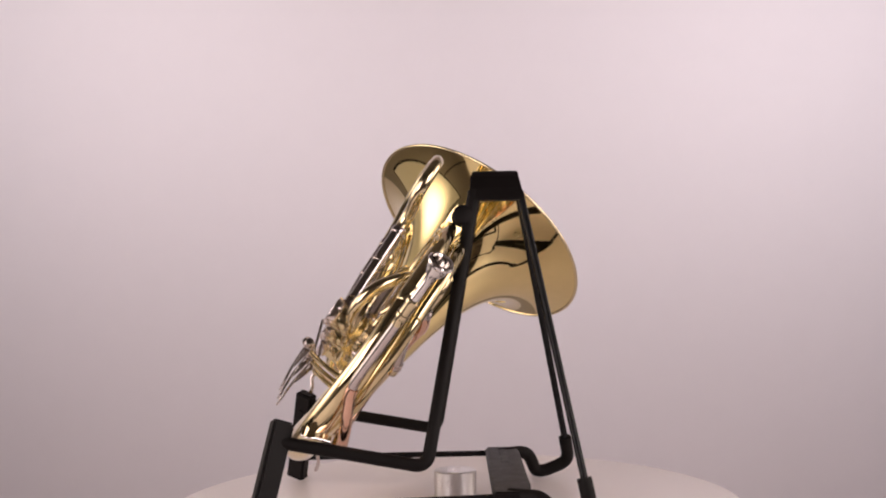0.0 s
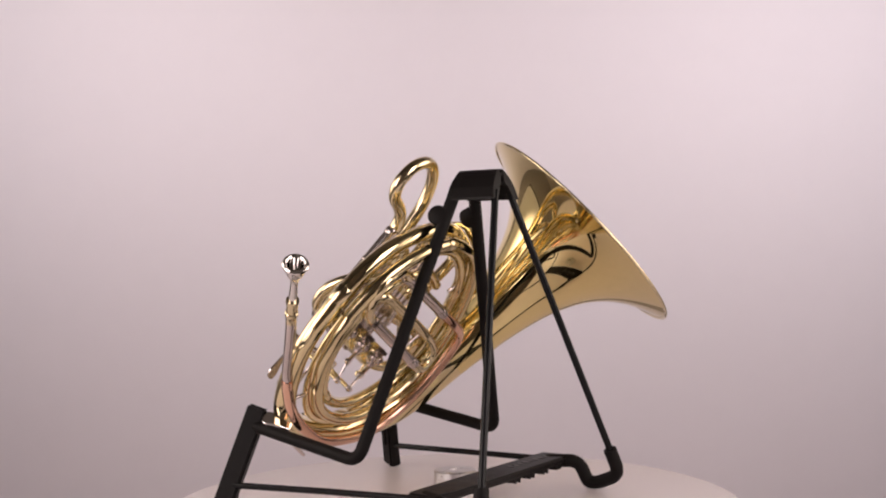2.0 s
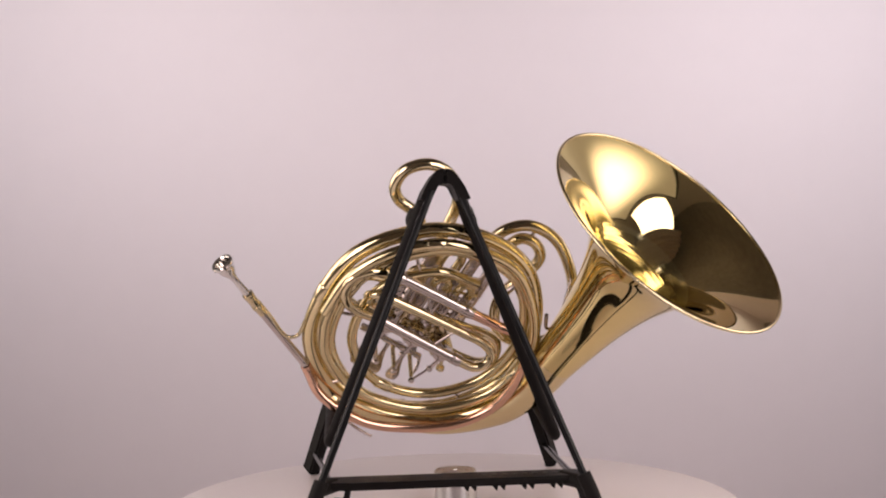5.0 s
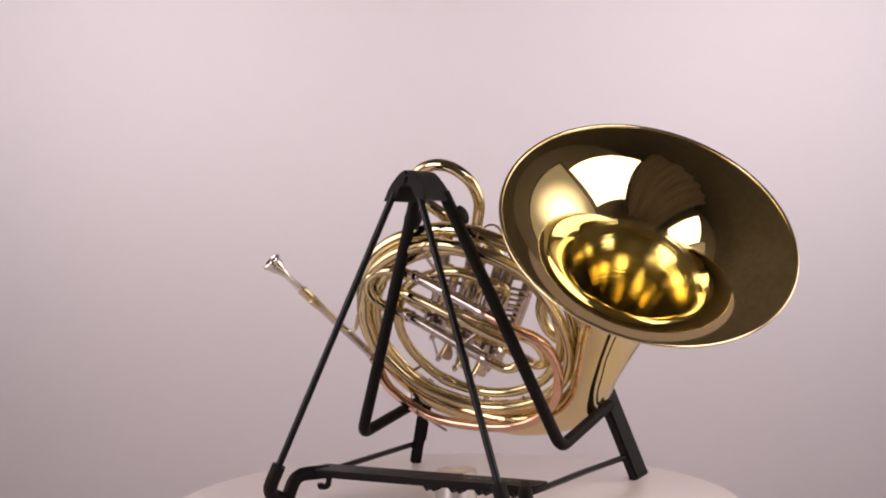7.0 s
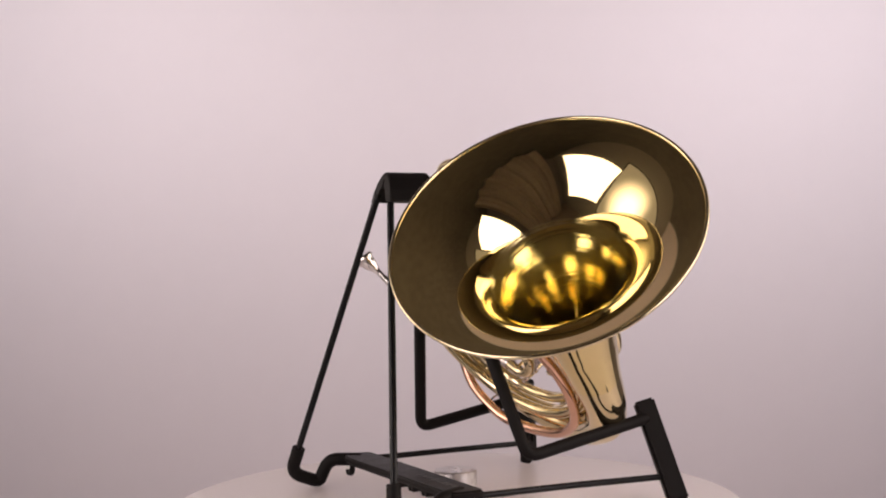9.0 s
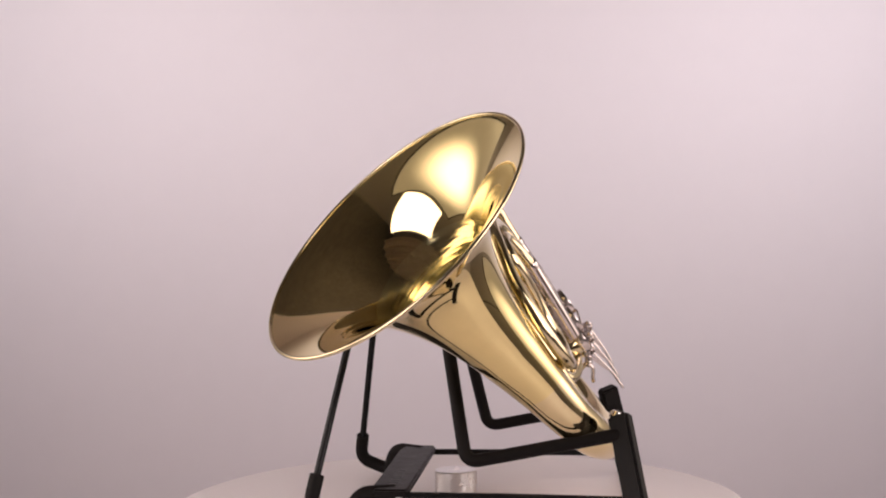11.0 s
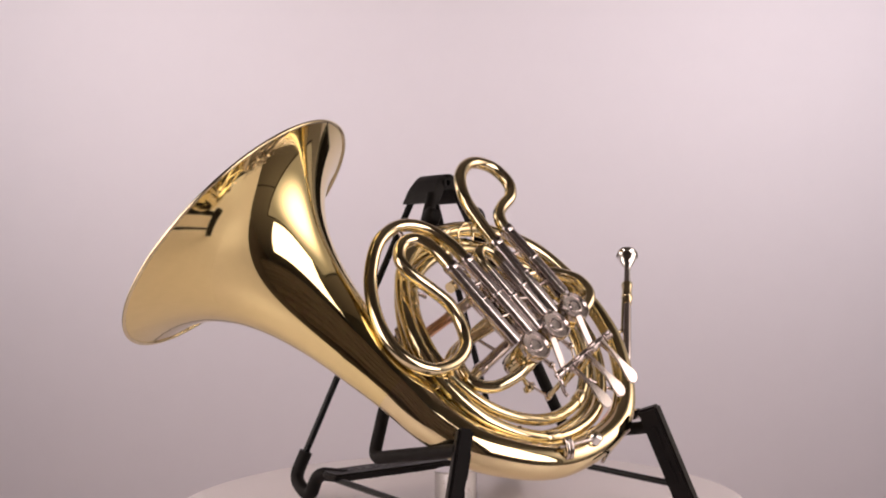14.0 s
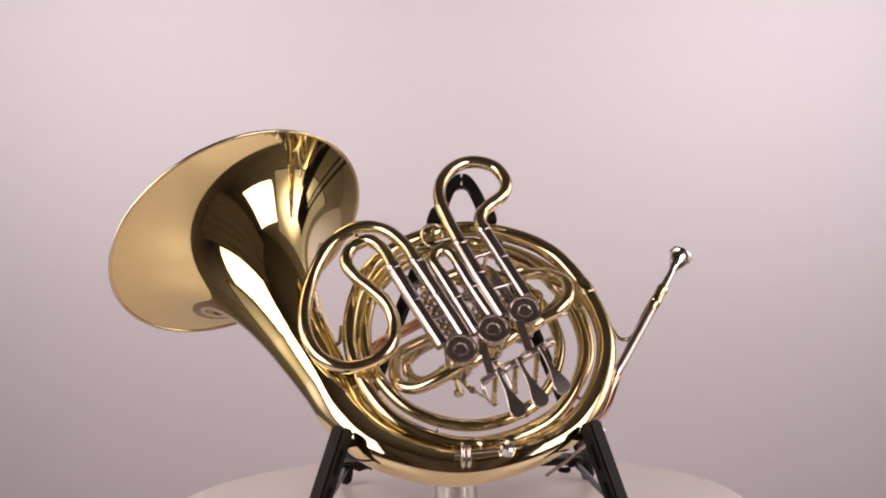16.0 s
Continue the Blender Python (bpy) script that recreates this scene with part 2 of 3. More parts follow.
def build_stand(s):
    arms = (
        [(0.026, -0.030, 0.350), (-0.029, -0.1425, 0.0640), (-0.178, -0.138, 0.091)],
        [(0.028, 0.006, 0.350), (-0.0220, 0.121, 0.0645), (-0.180, 0.119, 0.093)],
    )
    posts = (((-0.1775, -0.132, 0.1125), (-0.2025, -0.167, 0.003), (0.4, -0.9, 0)), ((-0.1815, 0.112, 0.1125), (-0.200, 0.149, 0.003), (0.4, 0.9, 0)))
    for line in arms:
        part("support_arm", sweep(rounded(line, 0.015), 0.0070, 16), FOAM, s, "bent steel tube in a black foam sleeve")
    for top, foot, face in posts:
        p = part("front_post", block((0.015, 0.023, (Vector(top) - Vector(foot)).length), bar_pose(foot, top, face), 0.0025), PLASTIC, s, "upright black plastic front foot")
        a, b = Vector(top), Vector(foot)
        out = Vector(face).normalized()
        for t in (0.30, 0.62):
            c = a.lerp(b, t)
            # a matt black block, slightly proud, drawn in place of a shaded hollow
            part("recess_block", block((0.0160, 0.009, 0.030), bar_pose(c + (b - a) * 0.1 - out * 0.0015, c - (b - a) * 0.1 - out * 0.0015, face), 0.002), FOAM, p)
        part("foot_pad", block((0.015, 0.024, 0.006), bar_pose(b, b + (a - b).normalized() * 0.006, face), 0.002), FOAM, p, "black rubber foot")
    # the two thin back legs with their rubber sockets and bent feet
    legs = (((0.0765, 0.001, 0.350), (0.1385, 0.1255, 0.037), 0.134), ((0.0775, -0.0285, 0.350), (0.1335, -0.157, 0.037), -0.164))
    for top, low, y in legs:
        t, l = Vector(top), Vector(low)
        part("back_leg", sweep([t, t.lerp(l, 0.5), l], 0.0040, 14), GLOSS_BLACK, s, "thin glossy black steel rod")
        d = (l - t).normalized()
        e = l + d * 0.018
        path = rounded([l - d * 0.016, e, (e.x - 0.030, y, 0.0085), (0.100, y * 0.99, 0.0085), (0.090, y * 0.96, 0.0335), (0.055, y * 0.84, 0.0330)], 0.015)
        path[:, 2] = np.maximum(path[:, 2], 0.0085)
        part("bent_foot", sweep(path, 0.0078, 14), FOAM, s, "black rubber-sleeved foot bent into an S")
    # toothed bar across the back
    bm = bmesh.new()
    outline = ((0.040, -0.150), (0.066, -0.152), (0.0765, -0.143), (0.0785, -0.118), (0.0785, 0.122), (0.0745, 0.131), (0.066, 0.134), (0.040, 0.134), (0.0375, 0.128), (0.0375, -0.144))
    low, high = ([bm.verts.new((x, y, z)) for x, y in outline] for z in (0.0305, 0.0390))
    bm.faces.new(low)
    bm.faces.new(high)
    for k in range(len(outline)):
        bm.faces.new((low[k - 1], low[k], high[k], high[k - 1]))
    bmesh.ops.bevel(bm, geom=[e for e in bm.edges if abs(e.verts[0].co.z - e.verts[1].co.z) < 0.001], offset=0.0022, segments=3, affect="EDGES")
    rack = part("toothed_bar", bm, PLASTIC, s, "flat black plastic spreader bar with teeth")
    for i in range(4):
        for off in (0.0, 0.0082):
            y = 0.0005 + i * 0.0315 + off
            bm = bmesh.new()
            v = [bm.verts.new((x, y + a, z)) for x in (0.0600, 0.0775) for a, z in ((-0.001, 0.0312), (0.0065, 0.0312), (0.0052, 0.0255), (0.0040, 0.0255))]
            for f in ((0, 1, 2, 3), (7, 6, 5, 4), (0, 4, 5, 1), (1, 5, 6, 2), (2, 6, 7, 3), (3, 7, 4, 0)):
                bm.faces.new([v[k] for k in f])
            part("tooth", bm, PLASTIC, rack, "", False)
    part("hook", sweep(rounded([(0.073, -0.123, 0.034), (0.073, -0.1255, 0.0195), (0.073, -0.136, 0.0185), (0.073, -0.136, 0.0225)], 0.005), 0.0034, 12), PLASTIC, rack)
    for i in range(8):
        part("raised_mark", block((0.0100 - 0.003 * (i % 3 == 1), 0.0052 + 0.002 * (i % 2), 0.0016), pose(0.058, 0.026 + i * 0.0112, 0.0388), 0.0004), EMBOSS, rack)
    # braces from the bar to the front feet
    part("brace", sweep([(0.044, -0.142, 0.032), (-0.07, -0.150, 0.030), (-0.192, -0.161, 0.027)], 0.0036, 12), GLOSS_BLACK, s, "thin black steel brace")
    part("brace", sweep([(0.044, 0.128, 0.032), (-0.07, 0.131, 0.031), (-0.196, 0.137, 0.029)], 0.0036, 12), GLOSS_BLACK, s, "thin black steel brace")
    # hinged head of two halves
    cy, top = -0.0135, 0.3740
    for sgn in (-1, 1):
        bm = bmesh.new()
        prof = [(0.0012, 0.3740), (0.0050, 0.3737), (0.0090, 0.3715), (0.0130, 0.3675), (0.0170, 0.3615), (0.0215, 0.3540), (0.0265, 0.3430), (0.0268, 0.3405), (0.0150, 0.3405), (0.0140, 0.3450), (0.0085, 0.3560), (0.0040, 0.3585), (0.0012, 0.3590)]
        prof = [(sgn * y, z) for y, z in prof]
        ends = []
        for lo in (True, False):
            loop = []
            for y, z in prof:
                k = (z - 0.3395) / (top - 0.3395)
                x = 0.0200 + 0.005 * k if lo else 0.0825 - 0.007 * k
                loop.append(bm.verts.new((x + (sgn * 0.0005), cy + y, z)))
            ends.append(loop)
            bm.faces.new(loop)
        n = len(prof)
        for i in range(n):
            bm.faces.new((ends[0][i], ends[0][(i + 1) % n], ends[1][(i + 1) % n], ends[1][i]))
        bmesh.ops.bevel(bm, geom=[e for e in bm.edges if abs((e.verts[0].co - e.verts[1].co).x) < 0.006], offset=0.0012, segments=2, affect="EDGES")
        part("hinge_half", bm, PLASTIC, s, "moulded black plastic clamp half", False)
    pin = [(0, 0.0036), (0, 0.0062), (0.054, 0.0062), (0.054, 0.0036), (0, 0.0036)]
    part("hinge_sleeve", lathe(pin, (0.0225, cy + 0.001, 0.3635), (1, 0, 0), 24), PLASTIC, s, "hollow black hinge sleeve")
    # round rubber pads that the instrument leans on
    for line in arms:
        a, b = Vector(line[0]), Vector(line[1])
        c = a.lerp(b, 0.105)
        turn = Vector((-0.93, -0.05, 0.36))
        side = (b - a).cross(turn).normalized()
        part("rubber_pad", lathe([(-0.008, 0), (-0.008, 0.0085), (-0.006, 0.0112), (0.006, 0.0112), (0.008, 0.0085), (0.008, 0)], c + turn * 0.0085, side, 28), FOAM, s, "round black rubber pad")


build_stand(stand)

# ---- the horn ----
horn = thing("french_horn", "polished yellow-brass horn with three rotary valves leaning on black stand", "french horn")
RIGHT, UP, OUT = Vector((0.0822, -0.9966, 0.0)), Vector((0.5888, 0.0486, 0.8068)), Vector((-0.8041, -0.0663, 0.5908))
PLANE = Matrix((RIGHT, UP, OUT)).transposed().to_4x4()
PLANE.translation = (-0.0978, -0.0136, 0.1828)


def piece(name, bm, mat, parent=None, label="", smooth=True):
    """A part of the horn, given in its own plane: across, up, and out towards the valves."""
    bmesh.ops.transform(bm, matrix=PLANE, verts=bm.verts)
    return part(name, bm, mat, parent or horn, label, smooth)


def tube(name, points, radius, mat, label="", step=0.004, seg=18, parent=None):
    return piece(name, sweep(smooth_path(points, step), radius, seg), mat, parent, label)


def band(at, way, r, length, mat=NICKEL, name="ferrule", parent=None):
    """A ferrule round a tube."""
    h = length / 2
    return piece(name, lathe([(-h, r * 0.8), (-h, r + 0.0003), (-h + 0.001, r + 0.0008), (h - 0.001, r + 0.0008), (h, r + 0.0003), (h, r * 0.8)], at, way, 22), mat, parent)


BELL_WAY = Vector((0.4236, -0.9012, 0.0916)).normalized()
BELL_AT = Vector((-0.2479, 0.1881, -0.0502)) - BELL_WAY * 0.0015
FLARE = [(s, 0.154 * ((s + 0.050) / 0.050) ** -0.98) for s in (0.288 * (i / 70) ** 1.8 for i in range(71))]


def build_bell():
    flare = FLARE
    line = np.array([(*(BELL_AT + BELL_WAY * s), r) for s, r in flare])
    # the tapering branch goes round the coil and inwards, three turns
    centre = Vector((0.0, 0.006, 0.0))
    stops = ((211, 0.1470, -0.0235, 0.0248), (235, 0.1455, -0.016, 0.0222), (270, 0.1430, -0.005, 0.0180), (315, 0.1465, 0.000, 0.0135), (360, 0.1500, 0.000, 0.0102),
             (405, 0.1545, 0.000, 0.0094), (440, 0.1525, -0.001, 0.0088), (470, 0.1470, -0.002, 0.0085), (500, 0.1385, -0.003, 0.0082), (540, 0.1230, -0.005, 0.0079), (585, 0.1175, -0.007, 0.0076), (630, 0.1165, -0.009, 0.0074),
             (675, 0.1215, -0.011, 0.0072), (720, 0.1280, -0.012, 0.0070), (765, 0.1330, -0.013, 0.0068), (810, 0.1325, -0.014, 0.0067), (855, 0.1230, -0.012, 0.0066), (900, 0.1060, -0.010, 0.0065), (945, 0.0975, -0.009, 0.0064),
             (990, 0.0950, -0.008, 0.0064), (1035, 0.0975, -0.008, 0.0063), (1080, 0.1010, -0.008, 0.0062), (1125, 0.1040, -0.010, 0.0062), (1165, 0.0980, -0.010, 0.0062), (1200, 0.0880, -0.008, 0.0062))
    turn = [(centre.x + r * math.cos(radians(d)), centre.y + r * math.sin(radians(d)), w, q) for d, r, w, q in stops]
    k = next(i for i, (s, r) in enumerate(flare) if s > 0.17)
    whole = np.vstack([line[:k], smooth_path([tuple(line[k]), tuple(line[k + (len(line) - k) // 2]), tuple(line[-1])] + turn[1:], 0.004)])
    e = k + next(i for i, p in enumerate(whole[k:]) if p[1] < -0.02)
    cut = e + next(i for i, p in enumerate(whole[e:]) if p[1] > 0.10)
    far = cut + next(i for i, p in enumerate(whole[cut:]) if p[0] > 0.126 and abs(p[1]) < 0.03)
    bm = sweep(whole[:e + 1], whole[:e + 1, 3], 128, hollow=True)
    lathe([(0, FLARE[0][1] - 0.0008)] + [(s + 0.0002, r - 0.0009) for s, r in flare if s < 0.064], BELL_AT, BELL_WAY, 128, bm)
    bell = piece("bell", bm, BELL_BRASS, label="wide flared yellow-brass bell")
    chance = random.Random(4)
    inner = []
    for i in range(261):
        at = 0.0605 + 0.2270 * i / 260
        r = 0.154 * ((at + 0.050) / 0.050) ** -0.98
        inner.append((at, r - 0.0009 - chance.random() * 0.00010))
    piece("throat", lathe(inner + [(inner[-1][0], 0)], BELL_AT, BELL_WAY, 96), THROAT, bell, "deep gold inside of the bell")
    piece("rim_wire", ring(BELL_AT, BELL_WAY, 0.1540, 0.0019, 128), BRASS, bell, "rolled brass rim")
    first, second = whole[e:far + 1], whole[far:]
    piece("bell_branch", sweep(first, first[:, 3], 32, hollow=True), BRANCH_BRASS, label="tapered yellow-brass bell branch")
    piece("inner_coil", sweep(second, second[:, 3], 20), GOLD_BRASS, label="inner coil of brass tubing")
    stops = ((20, 0.1440, -0.020, 0.0070), (45, 0.1480, -0.021, 0.0070), (70, 0.1475, -0.022, 0.0070), (95, 0.1440, -0.023, 0.0070), (130, 0.1350, -0.024, 0.0070), (180, 0.1190, -0.024, 0.0069), (225, 0.1120, -0.024, 0.0068),
             (270, 0.1080, -0.022, 0.0068), (315, 0.1150, -0.022, 0.0068), (350, 0.1300, -0.022, 0.0068), (372, 0.1380, -0.021, 0.0068), (388, 0.1420, -0.020, 0.0068))
    c = [(centre.x + r * math.cos(radians(d)), centre.y + r * math.sin(radians(d)), w, q) for d, r, w, q in stops]
    third = smooth_path(c, 0.004)
    piece("back_coil", sweep(third, third[:, 3], 20), GOLD_BRASS, label="rear coil of brass tubing")
    for path, spots in ((first, (0.40, 0.56, 0.86)), (second, (0.10, 0.37, 0.68)), (third, (0.20, 0.55))):
        for k in spots:
            i = int(k * (len(path) - 1))
            band(path[i, :3], path[i + 1, :3] - path[i - 1, :3], path[i, 3], 0.020, BRASS)
    # short stays between the turns of the coil
    for d in (20, 75, 140, 200, 250, 330):
        p, q = radians(d), radians(d)
        piece("stay", sweep([(0.104 * math.cos(p), 0.006 + 0.104 * math.sin(p), -0.010), (0.125 * math.cos(q), 0.006 + 0.125 * math.sin(q), -0.012), (0.142 * math.cos(q), 0.006 + 0.142 * math.sin(q), -0.008)], 0.0022, 10), NICKEL)
    # broad ferrule at the bottom of the branch
    for dx in (-0.0048, 0.0006):
        hoop = [(-0.0108 + dx, -0.1355 + 0.0085 * math.cos(k), 0.0155 + 0.0045 * math.sin(k) + 0.0036 * math.cos(k)) for k in np.linspace(-0.4, math.pi + 0.4, 15)]
        piece("clasp", sweep(hoop, 0.0021, 12), NICKEL, label="bright nickel-silver loop round the branch")
    piece("clasp_foot", block((0.0150, 0.014, 0.0030), pose(-0.0130, -0.1355, 0.0155, 22), 0.0012), GOLD_BRASS, smooth=False)
    tube("clasp_rod", [(-0.024, -0.1335, 0.0165), (0.0, -0.1325, 0.0185), (0.029, -0.1300, 0.0175)], 0.0019, NICKEL, "", 0.003, 10)
    piece("screw", lathe([(-0.006, 0), (-0.006, 0.006), (-0.004, 0.008), (0.004, 0.008), (0.006, 0.006), (0.006, 0)], (0.029, -0.129, 0.016), (0.3, 0.4, 0.9), 24), CHROME, label="knurled silver screw")


def spoon(p, q, facing, narrow, wide, thick=0.0024, lean=0.0, arch=0.0):
    """A flat teardrop plate from p to q, its face towards facing."""
    p, q = Vector(p), Vector(q)
    way = (q - p).normalized()
    side = way.cross(Vector(facing)).normalized()
    up = side.cross(way)
    bm = bmesh.new()
    rows = []
    shape = smooth_path([(0, narrow, 0), (0.35, narrow * 0.92 + wide * 0.08, 0), (0.6, narrow * 0.55 + wide * 0.45, 0), (0.82, wide, 0), (0.93, wide * 0.9, 0), (0.98, wide * 0.6, 0), (1.0, wide * 0.2, 0)], 0.03)
    for t, half, z in shape:
        c = p.lerp(q, t) - side * (half - narrow) * lean + up * arch * math.sin(math.pi * max(0.0, min(t, 1.0)))
        e = min(0.0005, half * 0.3)
        rows.append([bm.verts.new(c + side * sx + up * sz) for sx, sz in ((-half, -thick / 2), (half, -thick / 2), (half, thick / 2 - e), (half - e, thick / 2), (e - half, thick / 2), (-half, thick / 2 - e))])
    for r0, r1 in zip(rows, rows[1:]):
        for i in range(6):
            bm.faces.new((r0[i], r0[(i + 1) % 6], r1[(i + 1) % 6], r1[i]))
    bm.faces.new(rows[0])
    bm.faces.new(rows[-1])
    return bm


def build_leadpipe():
    way = (Vector((0.160, -0.029, -0.004)) - Vector((0.252, 0.115, 0.0))).normalized()
    cup = Vector((0.2520, 0.1150, 0.0000))
    prof = [(0.0, 0.0086), (-0.0016, 0.0100), (-0.0016, 0.0122), (-0.0002, 0.0133), (0.0022, 0.0133), (0.0034, 0.0122), (0.0052, 0.0108), (0.0090, 0.0102), (0.0130, 0.0090), (0.0170, 0.0070), (0.0210, 0.0051), (0.0250, 0.0042), (0.030, 0.0039), (0.050, 0.0046), (0.056, 0.0042),
            (0.056, 0.0020), (0.024, 0.0018), (0.014, 0.0045), (0.007, 0.0075), (0.0, 0.0086)]
    piece("mouthpiece", lathe(prof, cup, way, 40), CHROME, label="silver-plated cup mouthpiece")
    a = cup + way * 0.052
    piece("receiver", lathe([(0, 0.0045), (0, 0.0066), (0.003, 0.0070), (0.006, 0.0062), (0.018, 0.0060), (0.019, 0.0068), (0.023, 0.0068), (0.024, 0.0060), (0.034, 0.0056), (0.034, 0.0045)], a, way, 28), BRASS, label="brass mouthpiece receiver")
    b = a + way * 0.03
    tube("leadpipe", [tuple(b), tuple(b.lerp(Vector((0.160, -0.029, -0.004)), 0.5)), (0.160, -0.029, -0.004), (0.155, -0.0370, -0.0065)], 0.0051, NICKEL, "tapering nickel-silver leadpipe")
    tube("rose_tube", [(0.155, -0.0370, -0.0065), (0.151, -0.046, -0.009), (0.134, -0.074, -0.024), (0.085, -0.104, -0.038), (0.029, -0.116, -0.040), (-0.029, -0.114, -0.040), (-0.071, -0.092, -0.040), (-0.094, -0.060, -0.041),
                       (-0.105, -0.022, -0.043), (-0.103, 0.016, -0.046), (-0.090, 0.037, -0.048), (-0.067, 0.050, -0.048), (-0.028, 0.067, -0.038)], 0.0062, ROSE, "copper-red rose-brass tube")
    tube("tuning_leg", [(-0.030, 0.066, -0.0385), (-0.010, 0.075, -0.033), (0.055, 0.104, -0.016)], 0.0066, NICKEL, "straight nickel-silver slide leg")
    tube("tuning_bow", [(0.050, 0.102, -0.0175), (0.070, 0.1115, -0.019), (0.090, 0.114, -0.022), (0.107, 0.106, -0.024), (0.1140, 0.090, -0.025), (0.110, 0.072, -0.024), (0.096, 0.057, -0.022), (0.078, 0.047, -0.0195)], 0.0062, BRASS, "bent brass tuning bow")
    tube("tuning_leg", [(0.082, 0.049, -0.019), (0.030, 0.023, -0.032), (-0.025, -0.0046, -0.045)], 0.0066, NICKEL, "straight nickel-silver slide leg")
    tube("tuning_bow", [(-0.022, -0.003, -0.0445), (-0.043, -0.013, -0.047), (-0.058, -0.009, -0.045), (-0.0625, 0.005, -0.042), (-0.051, 0.019, -0.039), (-0.030, 0.031, -0.037)], 0.0060, BRASS, "bent brass tuning bow")
    tube("tuning_leg", [(-0.032, 0.030, -0.037), (0.010, 0.050, -0.029), (0.055, 0.070, -0.020)], 0.0062, BRASS, "straight brass slide leg")
    tube("inner_bow", [(0.052, 0.069, -0.0205), (0.072, 0.077, -0.017), (0.084, 0.072, -0.010), (0.082, 0.058, -0.002), (0.070, 0.040, 0.006)], 0.0060, BRASS, "bent brass tube")
    for p, w in (((-0.030, 0.066, -0.0385), (0.9, 0.4, 0.23)), ((0.050, 0.102, -0.0175), (0.9, 0.4, 0.23)), ((0.074, 0.045, -0.021), (0.9, 0.43, -0.21)), ((-0.020, -0.002, -0.044), (0.9, 0.43, 0.21))):
        band(p, w, 0.0066, 0.012)
    for a, b in (((0.02, 0.088, -0.026), (0.01, 0.050, -0.029)), ((-0.02, 0.036, -0.035), (0.01, 0.013, -0.037)), ((0.045, 0.066, -0.022), (0.055, 0.036, -0.026))):
        piece("stay", sweep([a, np.mean([a, b], 0), b], 0.0020, 10), NICKEL)
    tube("pipe_stay", [(0.157, 0.030, -0.003), (0.1605, 0.0200, -0.005), (0.1655, 0.0105, -0.006), (0.1737, 0.0078, -0.006), (0.1815, 0.0125, -0.006), (0.1885, 0.0230, -0.005), (0.1985, 0.0400, -0.003), (0.2120, 0.0600, -0.001)], 0.0023, BRASS, "curved brass stay", 0.003, 10)
    tube("water_key", [(0.119, -0.113, -0.004), (0.109, -0.116, -0.016), (0.090, -0.127, -0.026), (0.072, -0.138, -0.030)], 0.0019, NICKEL, "thin silver water key", 0.003, 10)
    mid, along = Vector((-0.143, -0.140, 0.0985)), Vector((0.9, 0.3, -0.35)).normalized()
    flat = PLANE.inverted()
    piece("thumb_plate", spoon(flat @ (mid + along * 0.017), flat @ (mid - along * 0.017), (0.485, 0.864, 0.12), 0.0050, 0.0092), CHROME, label="polished silver thumb plate")


VALVES = ((0.0567, 0.0106, 0.0562), (0.0228, -0.0070, 0.0496), (-0.0115, -0.0255, 0.0422))


